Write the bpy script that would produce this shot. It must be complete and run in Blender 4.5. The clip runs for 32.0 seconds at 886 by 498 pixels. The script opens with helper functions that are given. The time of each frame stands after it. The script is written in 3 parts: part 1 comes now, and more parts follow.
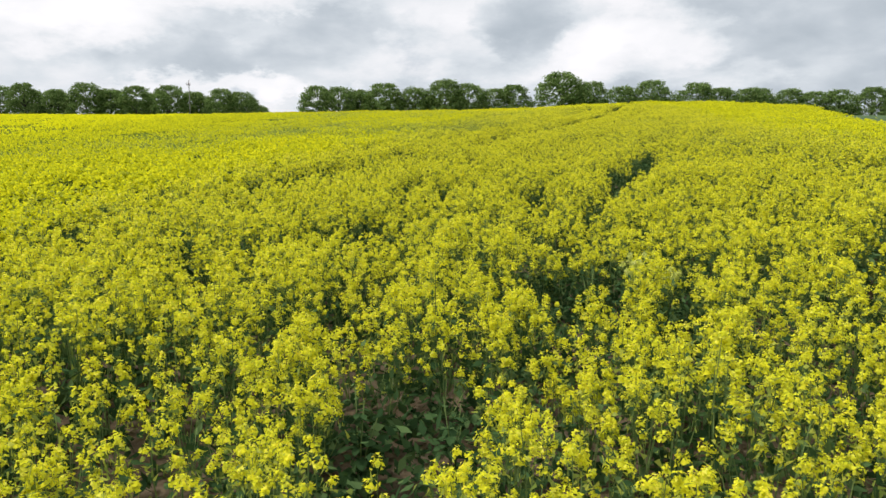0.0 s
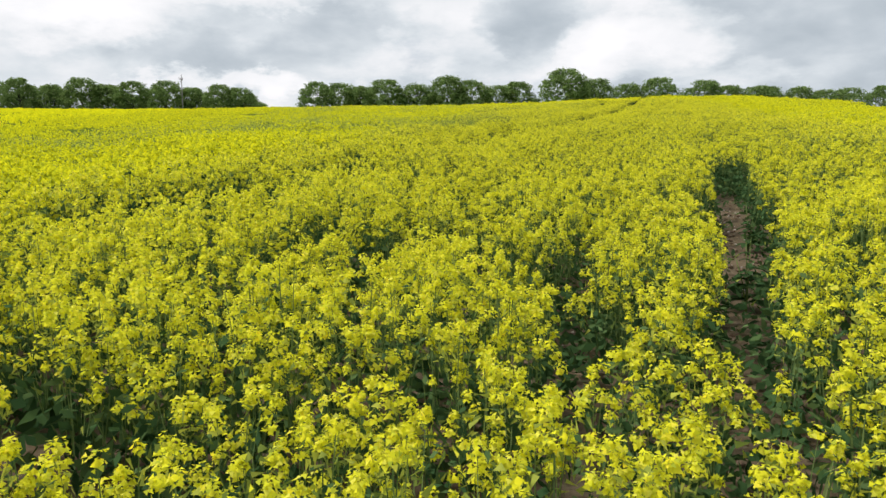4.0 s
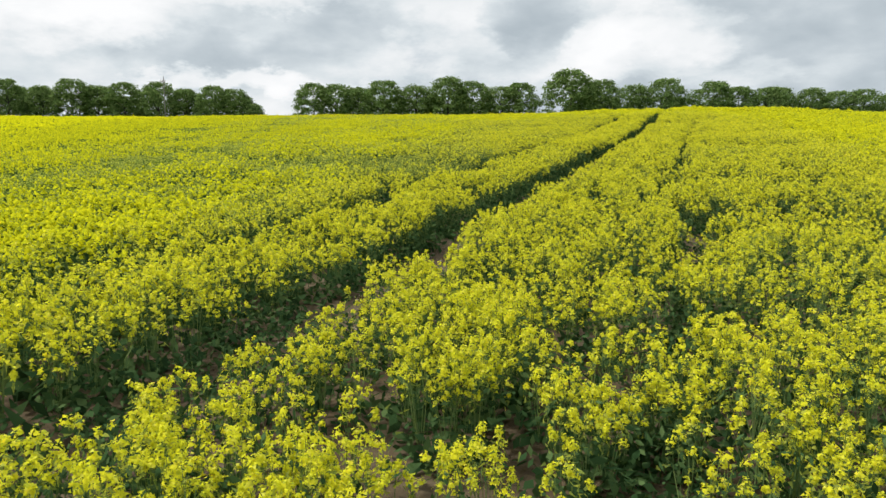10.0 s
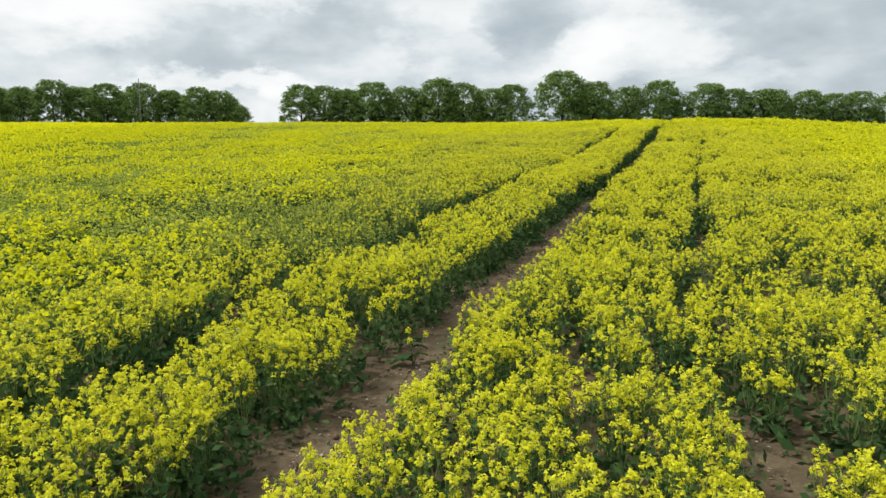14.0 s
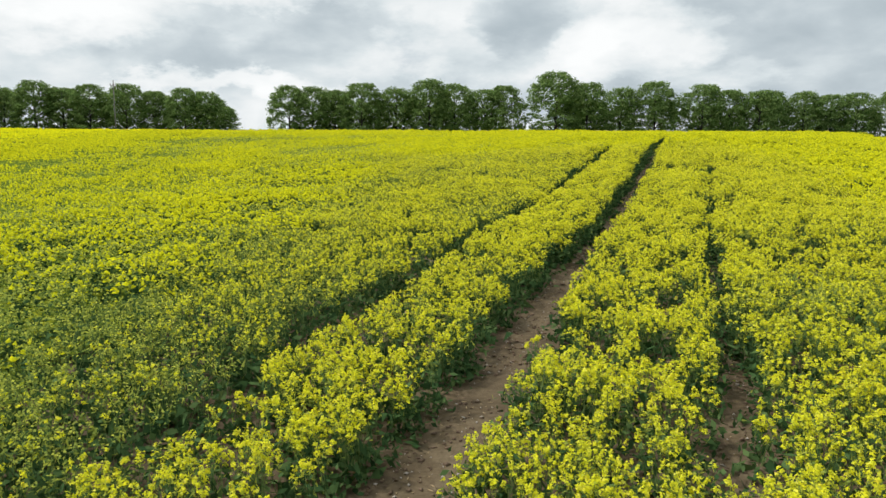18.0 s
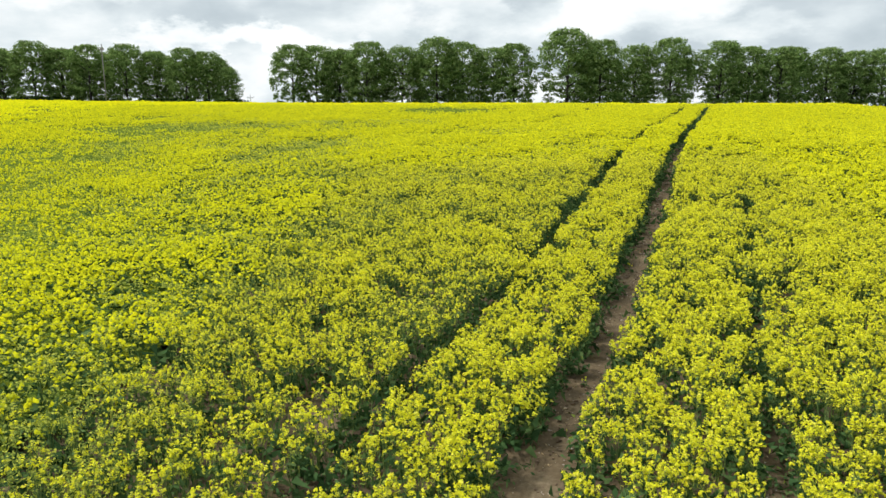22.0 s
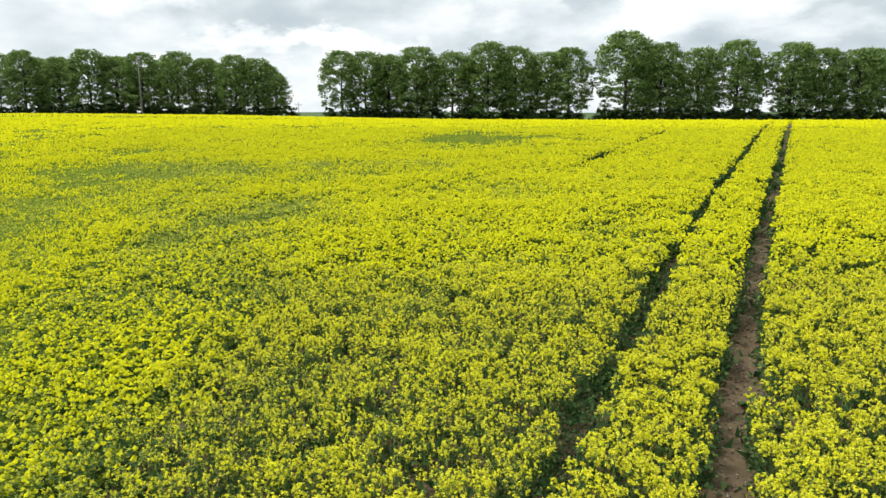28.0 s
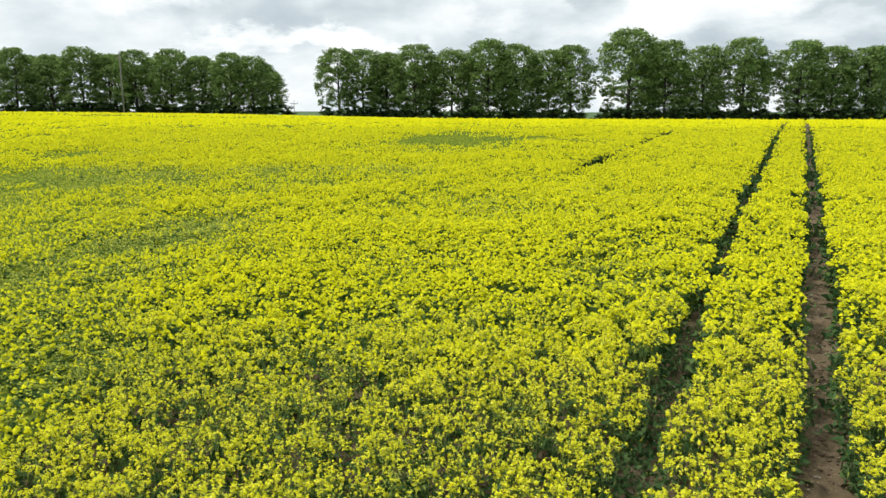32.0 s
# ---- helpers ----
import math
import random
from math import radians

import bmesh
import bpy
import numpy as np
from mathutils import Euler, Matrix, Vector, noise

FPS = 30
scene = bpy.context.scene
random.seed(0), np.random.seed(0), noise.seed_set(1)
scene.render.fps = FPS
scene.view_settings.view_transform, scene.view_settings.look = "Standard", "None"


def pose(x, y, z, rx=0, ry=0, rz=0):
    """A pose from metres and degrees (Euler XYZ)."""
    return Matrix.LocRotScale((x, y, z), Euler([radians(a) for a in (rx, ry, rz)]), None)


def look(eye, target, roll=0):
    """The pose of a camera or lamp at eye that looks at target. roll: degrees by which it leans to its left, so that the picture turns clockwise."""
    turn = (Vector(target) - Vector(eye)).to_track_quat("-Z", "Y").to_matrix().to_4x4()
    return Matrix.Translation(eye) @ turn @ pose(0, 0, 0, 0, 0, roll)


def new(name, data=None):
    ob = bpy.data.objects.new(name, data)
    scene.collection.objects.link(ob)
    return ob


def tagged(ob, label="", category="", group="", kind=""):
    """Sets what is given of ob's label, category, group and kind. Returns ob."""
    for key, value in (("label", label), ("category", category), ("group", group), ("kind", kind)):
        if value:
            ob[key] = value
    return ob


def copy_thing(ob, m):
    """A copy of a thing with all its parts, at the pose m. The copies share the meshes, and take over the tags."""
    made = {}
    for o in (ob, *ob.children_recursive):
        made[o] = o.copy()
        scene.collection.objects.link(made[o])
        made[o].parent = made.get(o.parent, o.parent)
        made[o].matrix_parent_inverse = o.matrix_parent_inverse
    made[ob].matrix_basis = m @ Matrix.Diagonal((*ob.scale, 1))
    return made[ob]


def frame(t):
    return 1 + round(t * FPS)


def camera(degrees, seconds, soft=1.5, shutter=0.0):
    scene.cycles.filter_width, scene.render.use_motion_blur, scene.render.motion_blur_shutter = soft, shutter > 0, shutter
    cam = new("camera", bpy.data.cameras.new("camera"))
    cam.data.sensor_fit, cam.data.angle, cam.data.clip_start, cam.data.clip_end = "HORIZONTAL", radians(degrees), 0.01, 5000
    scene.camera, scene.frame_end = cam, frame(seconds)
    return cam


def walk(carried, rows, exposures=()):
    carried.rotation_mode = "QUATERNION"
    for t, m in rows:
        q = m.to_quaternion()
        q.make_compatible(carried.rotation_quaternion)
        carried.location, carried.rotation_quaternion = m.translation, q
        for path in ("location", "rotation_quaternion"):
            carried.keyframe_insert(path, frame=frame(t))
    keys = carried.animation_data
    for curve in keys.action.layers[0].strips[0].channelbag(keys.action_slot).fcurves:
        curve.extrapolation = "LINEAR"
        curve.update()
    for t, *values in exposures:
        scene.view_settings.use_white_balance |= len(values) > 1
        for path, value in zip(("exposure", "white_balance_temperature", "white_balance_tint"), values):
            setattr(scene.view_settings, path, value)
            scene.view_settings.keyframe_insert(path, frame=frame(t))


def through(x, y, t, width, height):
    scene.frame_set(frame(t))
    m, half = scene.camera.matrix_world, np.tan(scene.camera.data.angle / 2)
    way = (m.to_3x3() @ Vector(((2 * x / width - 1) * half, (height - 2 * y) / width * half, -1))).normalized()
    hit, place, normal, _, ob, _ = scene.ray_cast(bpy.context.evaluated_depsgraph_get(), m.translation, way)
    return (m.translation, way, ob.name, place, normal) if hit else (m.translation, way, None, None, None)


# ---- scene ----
cam = camera(64.44, 32.0, soft=1.5)
# seconds, place, yaw, pitch, roll
ROWS = [
    (0.0, 0.000, -0.000, 2.000, 0.031, -7.268, -0.162),
    (0.5, 0.056, 0.647, 1.983, 0.030, -7.292, -0.130),
    (1.0, 0.127, 1.322, 1.970, 0.057, -7.337, -0.097),
    (1.5, 0.194, 2.022, 1.966, 0.081, -7.359, -0.112),
    (2.0, 0.256, 2.747, 1.974, 0.098, -7.389, -0.070),
    (2.5, 0.315, 3.476, 1.986, 0.150, -7.408, -0.051),
    (4.5, 0.647, 6.462, 2.219, 0.286, -7.466, 0.108),
    (5.0, 0.756, 7.264, 2.310, 0.318, -7.482, 0.104),
    (5.5, 0.871, 8.057, 2.426, 0.362, -7.491, 0.104),
    (6.0, 0.988, 8.847, 2.564, 0.389, -7.501, 0.079),
    (6.5, 1.110, 9.658, 2.711, 0.414, -7.498, 0.076),
    (7.0, 1.230, 10.435, 2.838, 0.457, -7.491, 0.072),
    (7.5, 1.331, 11.223, 2.976, 0.463, -7.473, 0.140),
    (8.0, 1.446, 12.005, 3.116, 0.488, -7.465, 0.165),
    (8.5, 1.580, 12.783, 3.271, 0.525, -7.443, 0.120),
    (9.0, 1.739, 13.529, 3.410, 0.553, -7.433, 0.113),
    (9.5, 1.908, 14.267, 3.544, 0.596, -7.457, 0.113),
    (10.0, 2.064, 15.006, 3.671, 0.593, -7.474, 0.112),
    (10.5, 2.223, 15.757, 3.801, 0.603, -7.474, 0.115),
    (11.0, 2.387, 16.495, 3.921, 0.595, -7.470, 0.089),
    (11.5, 2.556, 17.253, 4.045, 0.547, -7.475, 0.099),
    (12.0, 2.721, 18.003, 4.168, 0.471, -7.473, 0.097),
    (12.5, 2.903, 18.765, 4.307, 0.418, -7.477, 0.060),
    (13.0, 3.093, 19.511, 4.426, 0.314, -7.453, 0.101),
    (13.5, 3.257, 20.231, 4.556, 0.193, -7.445, 0.137),
    (14.0, 3.445, 20.963, 4.701, 0.108, -7.429, 0.141),
    (14.5, 3.629, 21.671, 4.853, 0.013, -7.411, 0.147),
    (15.0, 3.824, 22.346, 4.992, -0.035, -7.416, 0.084),
    (15.5, 4.020, 23.038, 5.123, -0.109, -7.437, 0.062),
    (17.5, 4.770, 25.760, 5.553, -0.395, -7.448, 0.133),
    (18.0, 4.938, 26.473, 5.788, -0.311, -7.461, 0.140),
    (18.5, 5.113, 27.212, 6.079, -0.214, -7.476, 0.109),
    (19.0, 5.291, 27.954, 6.370, -0.070, -7.459, 0.136),
    (19.5, 5.475, 28.691, 6.683, 0.160, -7.439, 0.098),
    (20.0, 5.666, 29.405, 6.965, 0.248, -8.696, 0.029),
    (20.5, 5.867, 30.127, 7.232, 0.314, -10.221, -0.015),
    (21.0, 6.061, 30.847, 7.509, 0.381, -10.940, -0.065),
    (21.5, 6.260, 31.552, 7.678, 0.417, -10.956, -0.086),
    (22.0, 6.445, 32.253, 7.837, 0.679, -10.964, -0.106),
    (22.5, 6.620, 32.948, 8.025, 0.978, -10.974, -0.095),
    (23.0, 6.792, 33.638, 8.213, 1.316, -10.964, -0.111),
    (23.5, 6.951, 34.362, 8.414, 1.739, -10.962, -0.142),
    (24.0, 7.110, 35.081, 8.628, 2.273, -10.956, -0.147),
    (24.5, 7.280, 35.800, 8.852, 2.782, -10.940, -0.214),
    (25.0, 7.464, 36.520, 9.069, 3.322, -10.912, -0.259),
    (25.5, 7.639, 37.237, 9.288, 3.851, -10.921, -0.293),
    (26.0, 7.799, 37.962, 9.501, 4.360, -10.924, -0.274),
    (26.5, 7.958, 38.726, 9.683, 4.735, -10.888, -0.245),
    (28.5, 8.823, 42.013, 9.896, 5.383, -10.852, -0.228),
    (29.0, 9.001, 42.768, 9.874, 5.436, -10.859, -0.246),
    (29.5, 9.144, 43.504, 9.859, 5.439, -10.864, -0.183),
    (30.0, 9.266, 44.243, 9.844, 5.473, -10.858, -0.177),
    (30.5, 9.367, 44.974, 9.842, 5.496, -10.864, -0.140),
    (31.0, 9.448, 45.709, 9.833, 5.535, -10.865, -0.149),
    (31.5, 9.528, 46.428, 9.817, 5.542, -10.880, -0.183),
    (32.0, 9.597, 47.106, 9.798, 5.546, -10.896, -0.124),
]
walk(cam, [(t, pose(x, y, z, 90 + pitch, 0, yaw) @ pose(0, 0, 0, 0, 0, roll)) for t, x, y, z, yaw, pitch, roll in ROWS],
     exposures=((0.0, -0.05, 6500, 15), (9.0, -0.08, 6500, 12), (18.5, -0.08, 6500, 10), (21.0, 0.06, 6500, 10), (24.0, 0.18, 6500, 10), (32.0, 0.12, 6500, 10)))

# ---- light: broken cloud, bright sun veiled by it ----
SUN_UP, SUN_AZ = radians(54), radians(-88)      # azimuth from +y, to the right


def node(tree, kind, **inputs):
    n = tree.nodes.new(kind)
    for key, value in inputs.items():
        n.inputs[key.replace("_", " ")].default_value = value
    return n


def maths(tree, op, a, b=None, clamp=False):
    n = tree.nodes.new("ShaderNodeMath")
    n.operation, n.use_clamp = op, clamp
    for k, v in enumerate((a, b)):
        if v is None:
            continue
        if isinstance(v, (int, float)):
            n.inputs[k].default_value = v
        else:
            tree.links.new(v, n.inputs[k])
    return n.outputs[0]


def ramp(tree, fac, stops):
    n = tree.nodes.new("ShaderNodeValToRGB")
    el = n.color_ramp.elements
    while len(el) < len(stops):
        el.new(0.5)
    for e, (p, c) in zip(el, stops):
        e.position, e.color = p, (*c, 1)
    tree.links.new(fac, n.inputs[0])
    return n.outputs[0]


def mix(tree, fac, a, b, kind="MIX"):
    n = tree.nodes.new("ShaderNodeMix")
    n.data_type, n.blend_type = "RGBA", kind
    for sock, v in ((n.inputs[0], fac), (n.inputs[6], a), (n.inputs[7], b)):
        if isinstance(v, (int, float)):
            sock.default_value = v
        elif isinstance(v, tuple):
            sock.default_value = (*v, 1)
        else:
            tree.links.new(v, sock)
    return n.outputs[2]


def noise_tex(tree, vec, scale, detail=4.0, rough=0.55, distort=0.0):
    n = node(tree, "ShaderNodeTexNoise", Scale=scale, Detail=detail, Roughness=rough, Distortion=distort)
    if vec is not None:
        tree.links.new(vec, n.inputs["Vector"])
    return n.outputs["Fac"]


world = bpy.data.worlds.new("sky")
scene.world = world
world.use_nodes = True
wt = world.node_tree
wt.nodes.clear()
sky = wt.nodes.new("ShaderNodeTexSky")
sky.sky_type, sky.sun_disc, sky.sun_elevation, sky.sun_rotation = "NISHITA", False, SUN_UP, SUN_AZ
blue = mix(wt, 1.0, sky.outputs[0], (0.10, 0.10, 0.10), "MULTIPLY")
coord = wt.nodes.new("ShaderNodeTexCoord").outputs["Generated"]
sep = wt.nodes.new("ShaderNodeSeparateXYZ")
wt.links.new(coord, sep.inputs[0])
dx, dy, dz = sep.outputs
flat = wt.nodes.new("ShaderNodeCombineXYZ")     # the cloud deck, seen in perspective
low = maths(wt, "ADD", maths(wt, "MAXIMUM", dz, 0.0), 0.34)
wt.links.new(maths(wt, "DIVIDE", dx, low), flat.inputs[0])
wt.links.new(maths(wt, "DIVIDE", dy, low), flat.inputs[1])
deck = noise_tex(wt, flat.outputs[0], 2.6, 8, 0.56, 0.3)
puff = wt.nodes.new("ShaderNodeMapping")
puff.inputs["Scale"].default_value = (1, 1, 2.0)
wt.links.new(coord, puff.inputs[0])
billow = noise_tex(wt, puff.outputs[0], 7.0, 8, 0.46, 0.1)
body = maths(wt, "ADD", maths(wt, "ADD", maths(wt, "MULTIPLY", deck, 0.34), maths(wt, "MULTIPLY", billow, 0.42)), 0.12)


churn = node(wt, "ShaderNodeTexNoise", Scale=11.0, Detail=9.0, Roughness=0.6)
wt.links.new(puff.outputs[0], churn.inputs["Vector"])
turn = wt.nodes.new("ShaderNodeVectorMath")
turn.operation = "MULTIPLY_ADD"
turn.inputs[1].default_value, turn.inputs[2].default_value = (0.20, 0.20, 0.10), (-0.10, -0.10, -0.05)
wt.links.new(churn.outputs["Color"], turn.inputs[0])
bent = wt.nodes.new("ShaderNodeVectorMath")
wt.links.new(coord, bent.inputs[0]), wt.links.new(turn.outputs[0], bent.inputs[1])
bent_sep = wt.nodes.new("ShaderNodeSeparateXYZ")
wt.links.new(bent.outputs[0], bent_sep.inputs[0])


def cloud_mass(az, el, wide, high, gain, crisp):
    """Adds a lighter or darker mass of cloud round a direction (degrees)."""
    c = Vector((math.sin(radians(az)) * math.cos(radians(el)), math.cos(radians(az)) * math.cos(radians(el)), math.sin(radians(el))))
    side = Vector((c.y, -c.x, 0)).normalized()
    u = wt.nodes.new("ShaderNodeVectorMath"); u.operation = "DOT_PRODUCT"; u.inputs[1].default_value = side
    wt.links.new(bent.outputs[0], u.inputs[0])
    a = maths(wt, "DIVIDE", u.outputs["Value"], math.sin(radians(wide)))
    b = maths(wt, "DIVIDE", maths(wt, "SUBTRACT", bent_sep.outputs[2], c.z), math.sin(radians(high)))
    q = maths(wt, "ADD", maths(wt, "MULTIPLY", a, a), maths(wt, "MULTIPLY", b, b))
    f = maths(wt, "MULTIPLY", maths(wt, "MULTIPLY", maths(wt, "SUBTRACT", 1.0, q, True), crisp, True), maths(wt, "GREATER_THAN", dy, 0.0))
    return maths(wt, "MULTIPLY", f, gain)


for mass in ((15, 8.8, 6.5, 3.4, 0.12, 1.3), (22, 6.2, 5, 1.3, 0.05, 1.5), (6.6, 10.2, 4.2, 3.6, -0.10, 1.0), (30, 9.5, 9, 5, -0.08, 0.9), (0.5, 8.6, 4.5, 2.4, 0.08, 1.0), (-7, 9.6, 8, 1.9, -0.07, 1.0),
             (-29, 10.6, 10, 3.2, 0.15, 1.0), (-14, 12.4, 9, 1.8, 0.13, 1.0), (-18, 7.6, 14, 1.7, -0.07, 1.0), (-16, 5.4, 10, 1.1, 0.12, 1.2), (12, 4.6, 20, 1.9, -0.09, 1.0), (27, 9, 15, 7.5, -0.10, 0.9), (17, 7.0, 7, 1.3, -0.06, 1.0)):
    body = maths(wt, "ADD", body, cloud_mass(*mass))
cloud = ramp(wt, body, [(0.30, (0.46, 0.54, 0.59)), (0.40, (0.60, 0.68, 0.725)), (0.48, (0.77, 0.845, 0.875)), (0.55, (0.95, 0.99, 1.0)), (0.64, (1.09, 1.11, 1.11))])
cover = ramp(wt, deck, [(0.28, (0.75, 0.75, 0.75)), (0.36, (1, 1, 1))])
bg = wt.nodes.new("ShaderNodeBackground")
wt.links.new(mix(wt, cover, blue, cloud), bg.inputs[0])
bg.inputs[1].default_value = 0.95
wt.links.new(bg.outputs[0], wt.nodes.new("ShaderNodeOutputWorld").inputs[0])

sun_data = bpy.data.lights.new("sun", "SUN")
sun_data.energy, sun_data.angle, sun_data.color = 3.3, radians(7), (1.0, 0.965, 0.90)
sun = new("sun", sun_data)
sun.matrix_world = look((0, 0, 60), (-math.sin(SUN_AZ) * math.cos(SUN_UP) * 60, -math.cos(SUN_AZ) * math.cos(SUN_UP) * 60, 60 - 60 * math.sin(SUN_UP)))


# ---- materials ----
def material(name):
    m = bpy.data.materials.new(name)
    m.use_nodes = True
    t = m.node_tree
    t.nodes.clear()
    return m, t, t.nodes.new("ShaderNodeOutputMaterial")


def leafy(name, stops, through=0.3, rough=0.6, gloss=0.0, patch=None):
    """Thin plant tissue: each leaf or petal takes its own tone; light shines through it a little."""
    m, t, out = material(name)
    geo = t.nodes.new("ShaderNodeNewGeometry")
    col = ramp(t, geo.outputs["Random Per Island"], stops)
    if patch:
        pos = geo.outputs["Position"]
        n = noise_tex(t, pos, patch[0], 3)
        col = mix(t, ramp(t, n, [(0.35, (0, 0, 0)), (0.65, (1, 1, 1))]), col, mix(t, 1.0, col, patch[1], "MULTIPLY"))
    d = node(t, "ShaderNodeBsdfDiffuse")
    tr = node(t, "ShaderNodeBsdfTranslucent")
    t.links.new(col, d.inputs[0]), t.links.new(col, tr.inputs[0])
    ms = node(t, "ShaderNodeMixShader", Fac=through)
    t.links.new(d.outputs[0], ms.inputs[1]), t.links.new(tr.outputs[0], ms.inputs[2])
    last = ms.outputs[0]
    if gloss:
        g = node(t, "ShaderNodeBsdfGlossy", Roughness=rough)
        gm = node(t, "ShaderNodeMixShader", Fac=gloss)
        t.links.new(last, gm.inputs[1]), t.links.new(g.outputs[0], gm.inputs[2])
        last = gm.outputs[0]
    t.links.new(last, out.inputs[0])
    return m


def solid(name, stops, scale, rough=0.9, bump=0.4, fine=None, depth=0.02, shine=0.2):
    """An opaque rough surface with tone in two sizes of noise, and relief."""
    m, t, out = material(name)
    pos = t.nodes.new("ShaderNodeNewGeometry").outputs["Position"]
    a = noise_tex(t, pos, scale, 6, 0.6)
    b = noise_tex(t, pos, fine or scale * 9, 5, 0.65)
    f = maths(t, "ADD", maths(t, "MULTIPLY", a, 0.55), maths(t, "MULTIPLY", b, 0.45))
    p = node(t, "ShaderNodeBsdfPrincipled", Roughness=rough)
    p.inputs["Specular IOR Level"].default_value = shine
    t.links.new(ramp(t, f, stops), p.inputs["Base Color"])
    bp = node(t, "ShaderNodeBump", Strength=bump, Distance=depth)
    t.links.new(f, bp.inputs["Height"]), t.links.new(bp.outputs[0], p.inputs["Normal"])
    t.links.new(p.outputs[0], out.inputs[0])
    return m


PETAL = leafy("rape_petals", [(0.0, (0.50, 0.56, 0.06)), (0.15, (0.72, 0.71, 0.045)), (0.4, (0.845, 0.822, 0.04)), (0.75, (0.925, 0.88, 0.04)), (0.9, (0.94, 0.89, 0.13)), (1.0, (0.93, 0.78, 0.03))], 0.42, patch=(13.0, (0.86, 0.90, 1.0)))
# darker flecks average in green stalks and the self-shadow of whole heads
CLUSTER = leafy("rape_clusters", [(0.0, (0.50, 0.52, 0.03)), (0.2, (0.70, 0.69, 0.02)), (0.6, (0.86, 0.82, 0.02)), (1.0, (0.90, 0.83, 0.015))], 0.35, patch=(22.0, (0.52, 0.60, 0.9)))
FAR_BLOOM = leafy("rape_far_bloom", [(0.0, (0.66, 0.66, 0.02)), (0.3, (0.82, 0.80, 0.015)), (1.0, (0.92, 0.86, 0.015))], 0.38, patch=(9.0, (0.74, 0.79, 0.9)))
PALE = leafy("faded_rape_petals", [(0.0, (0.42, 0.50, 0.10)), (0.5, (0.64, 0.68, 0.17)), (1.0, (0.80, 0.80, 0.30))], 0.4)
CENTRE = leafy("rape_flower_centres", [(0.0, (0.50, 0.50, 0.05)), (0.5, (0.68, 0.66, 0.04)), (1.0, (0.80, 0.76, 0.03))], 0.3)
# olive and yellow are the shoots; the dark stops paint in shaded gaps
LOWER = solid("rape_shaded_lower_shoots", [(0.36, (0.025, 0.055, 0.014)), (0.47, (0.07, 0.115, 0.02)), (0.56, (0.20, 0.23, 0.02)), (0.66, (0.48, 0.47, 0.02))], 6.0, 1.0, 1.0, 26, 0.05, 0.0)
BUD = leafy("rape_buds", [(0.0, (0.16, 0.23, 0.05)), (0.5, (0.31, 0.37, 0.075)), (1.0, (0.58, 0.60, 0.09))], 0.4)
RAPE_LEAF = leafy("rape_leaf", [(0.0, (0.033, 0.072, 0.028)), (0.6, (0.065, 0.125, 0.045)), (1.0, (0.125, 0.195, 0.07))], 0.25)
RAPE_STEM = leafy("rape_stem", [(0.0, (0.09, 0.15, 0.05)), (1.0, (0.20, 0.27, 0.09))], 0.1)
TREE_LEAF = leafy("beech_leaf", [(0.0, (0.10, 0.17, 0.05)), (0.5, (0.17, 0.26, 0.08)), (1.0, (0.27, 0.37, 0.12))], 0.38)
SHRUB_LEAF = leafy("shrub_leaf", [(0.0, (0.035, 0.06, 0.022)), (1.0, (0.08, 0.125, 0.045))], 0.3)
SOIL = solid("chalky_soil", [(0.25, (0.058, 0.042, 0.024)), (0.5, (0.115, 0.085, 0.05)), (0.62, (0.16, 0.124, 0.077)), (0.8, (0.27, 0.22, 0.155))], 1.3, 0.95, 0.9, 16, 0.04)
CLOD = solid("soil_clod", [(0.3, (0.09, 0.06, 0.04)), (0.7, (0.2, 0.14, 0.098))], 8, 0.95, 0.5)
FLINT = solid("pale_flint", [(0.3, (0.26, 0.22, 0.18)), (0.7, (0.55, 0.5, 0.44))], 14, 0.75, 0.3)
STRAW = solid("old_straw", [(0.3, (0.3, 0.22, 0.12)), (0.7, (0.48, 0.37, 0.22))], 20, 0.8, 0.2)
MEADOW = solid("green_meadow", [(0.3, (0.045, 0.085, 0.03)), (0.7, (0.085, 0.145, 0.05))], 0.12, 0.95, 0.5, 3, 0.1)
BARK = solid("grey_bark", [(0.3, (0.035, 0.032, 0.028)), (0.7, (0.10, 0.092, 0.08))], 0.8, 0.9, 0.6, 5, 0.05)
POLE_WOOD = solid("weathered_pole_wood", [(0.3, (0.15, 0.143, 0.135)), (0.7, (0.26, 0.25, 0.235))], 2, 0.85, 0.4, 22)
CERAMIC = solid("brown_insulator", [(0.3, (0.10, 0.06, 0.05)), (0.7, (0.14, 0.09, 0.07))], 5, 0.3, 0.0)
STEEL = solid("dull_steel", [(0.3, (0.2, 0.2, 0.21)), (0.7, (0.3, 0.3, 0.31))], 5, 0.5, 0.1)

# ---- the lie of the land ----
TILT = 21.1                                     # the drilling runs this many degrees right of +y
CA, SA = math.cos(radians(TILT)), math.sin(radians(TILT))
EDGE = 7.3                                      # the crop ends here, across the drilling
CROP = 0.55                                     # the canopy's middle over the soil


def across(x, y):
    return x * CA - y * SA


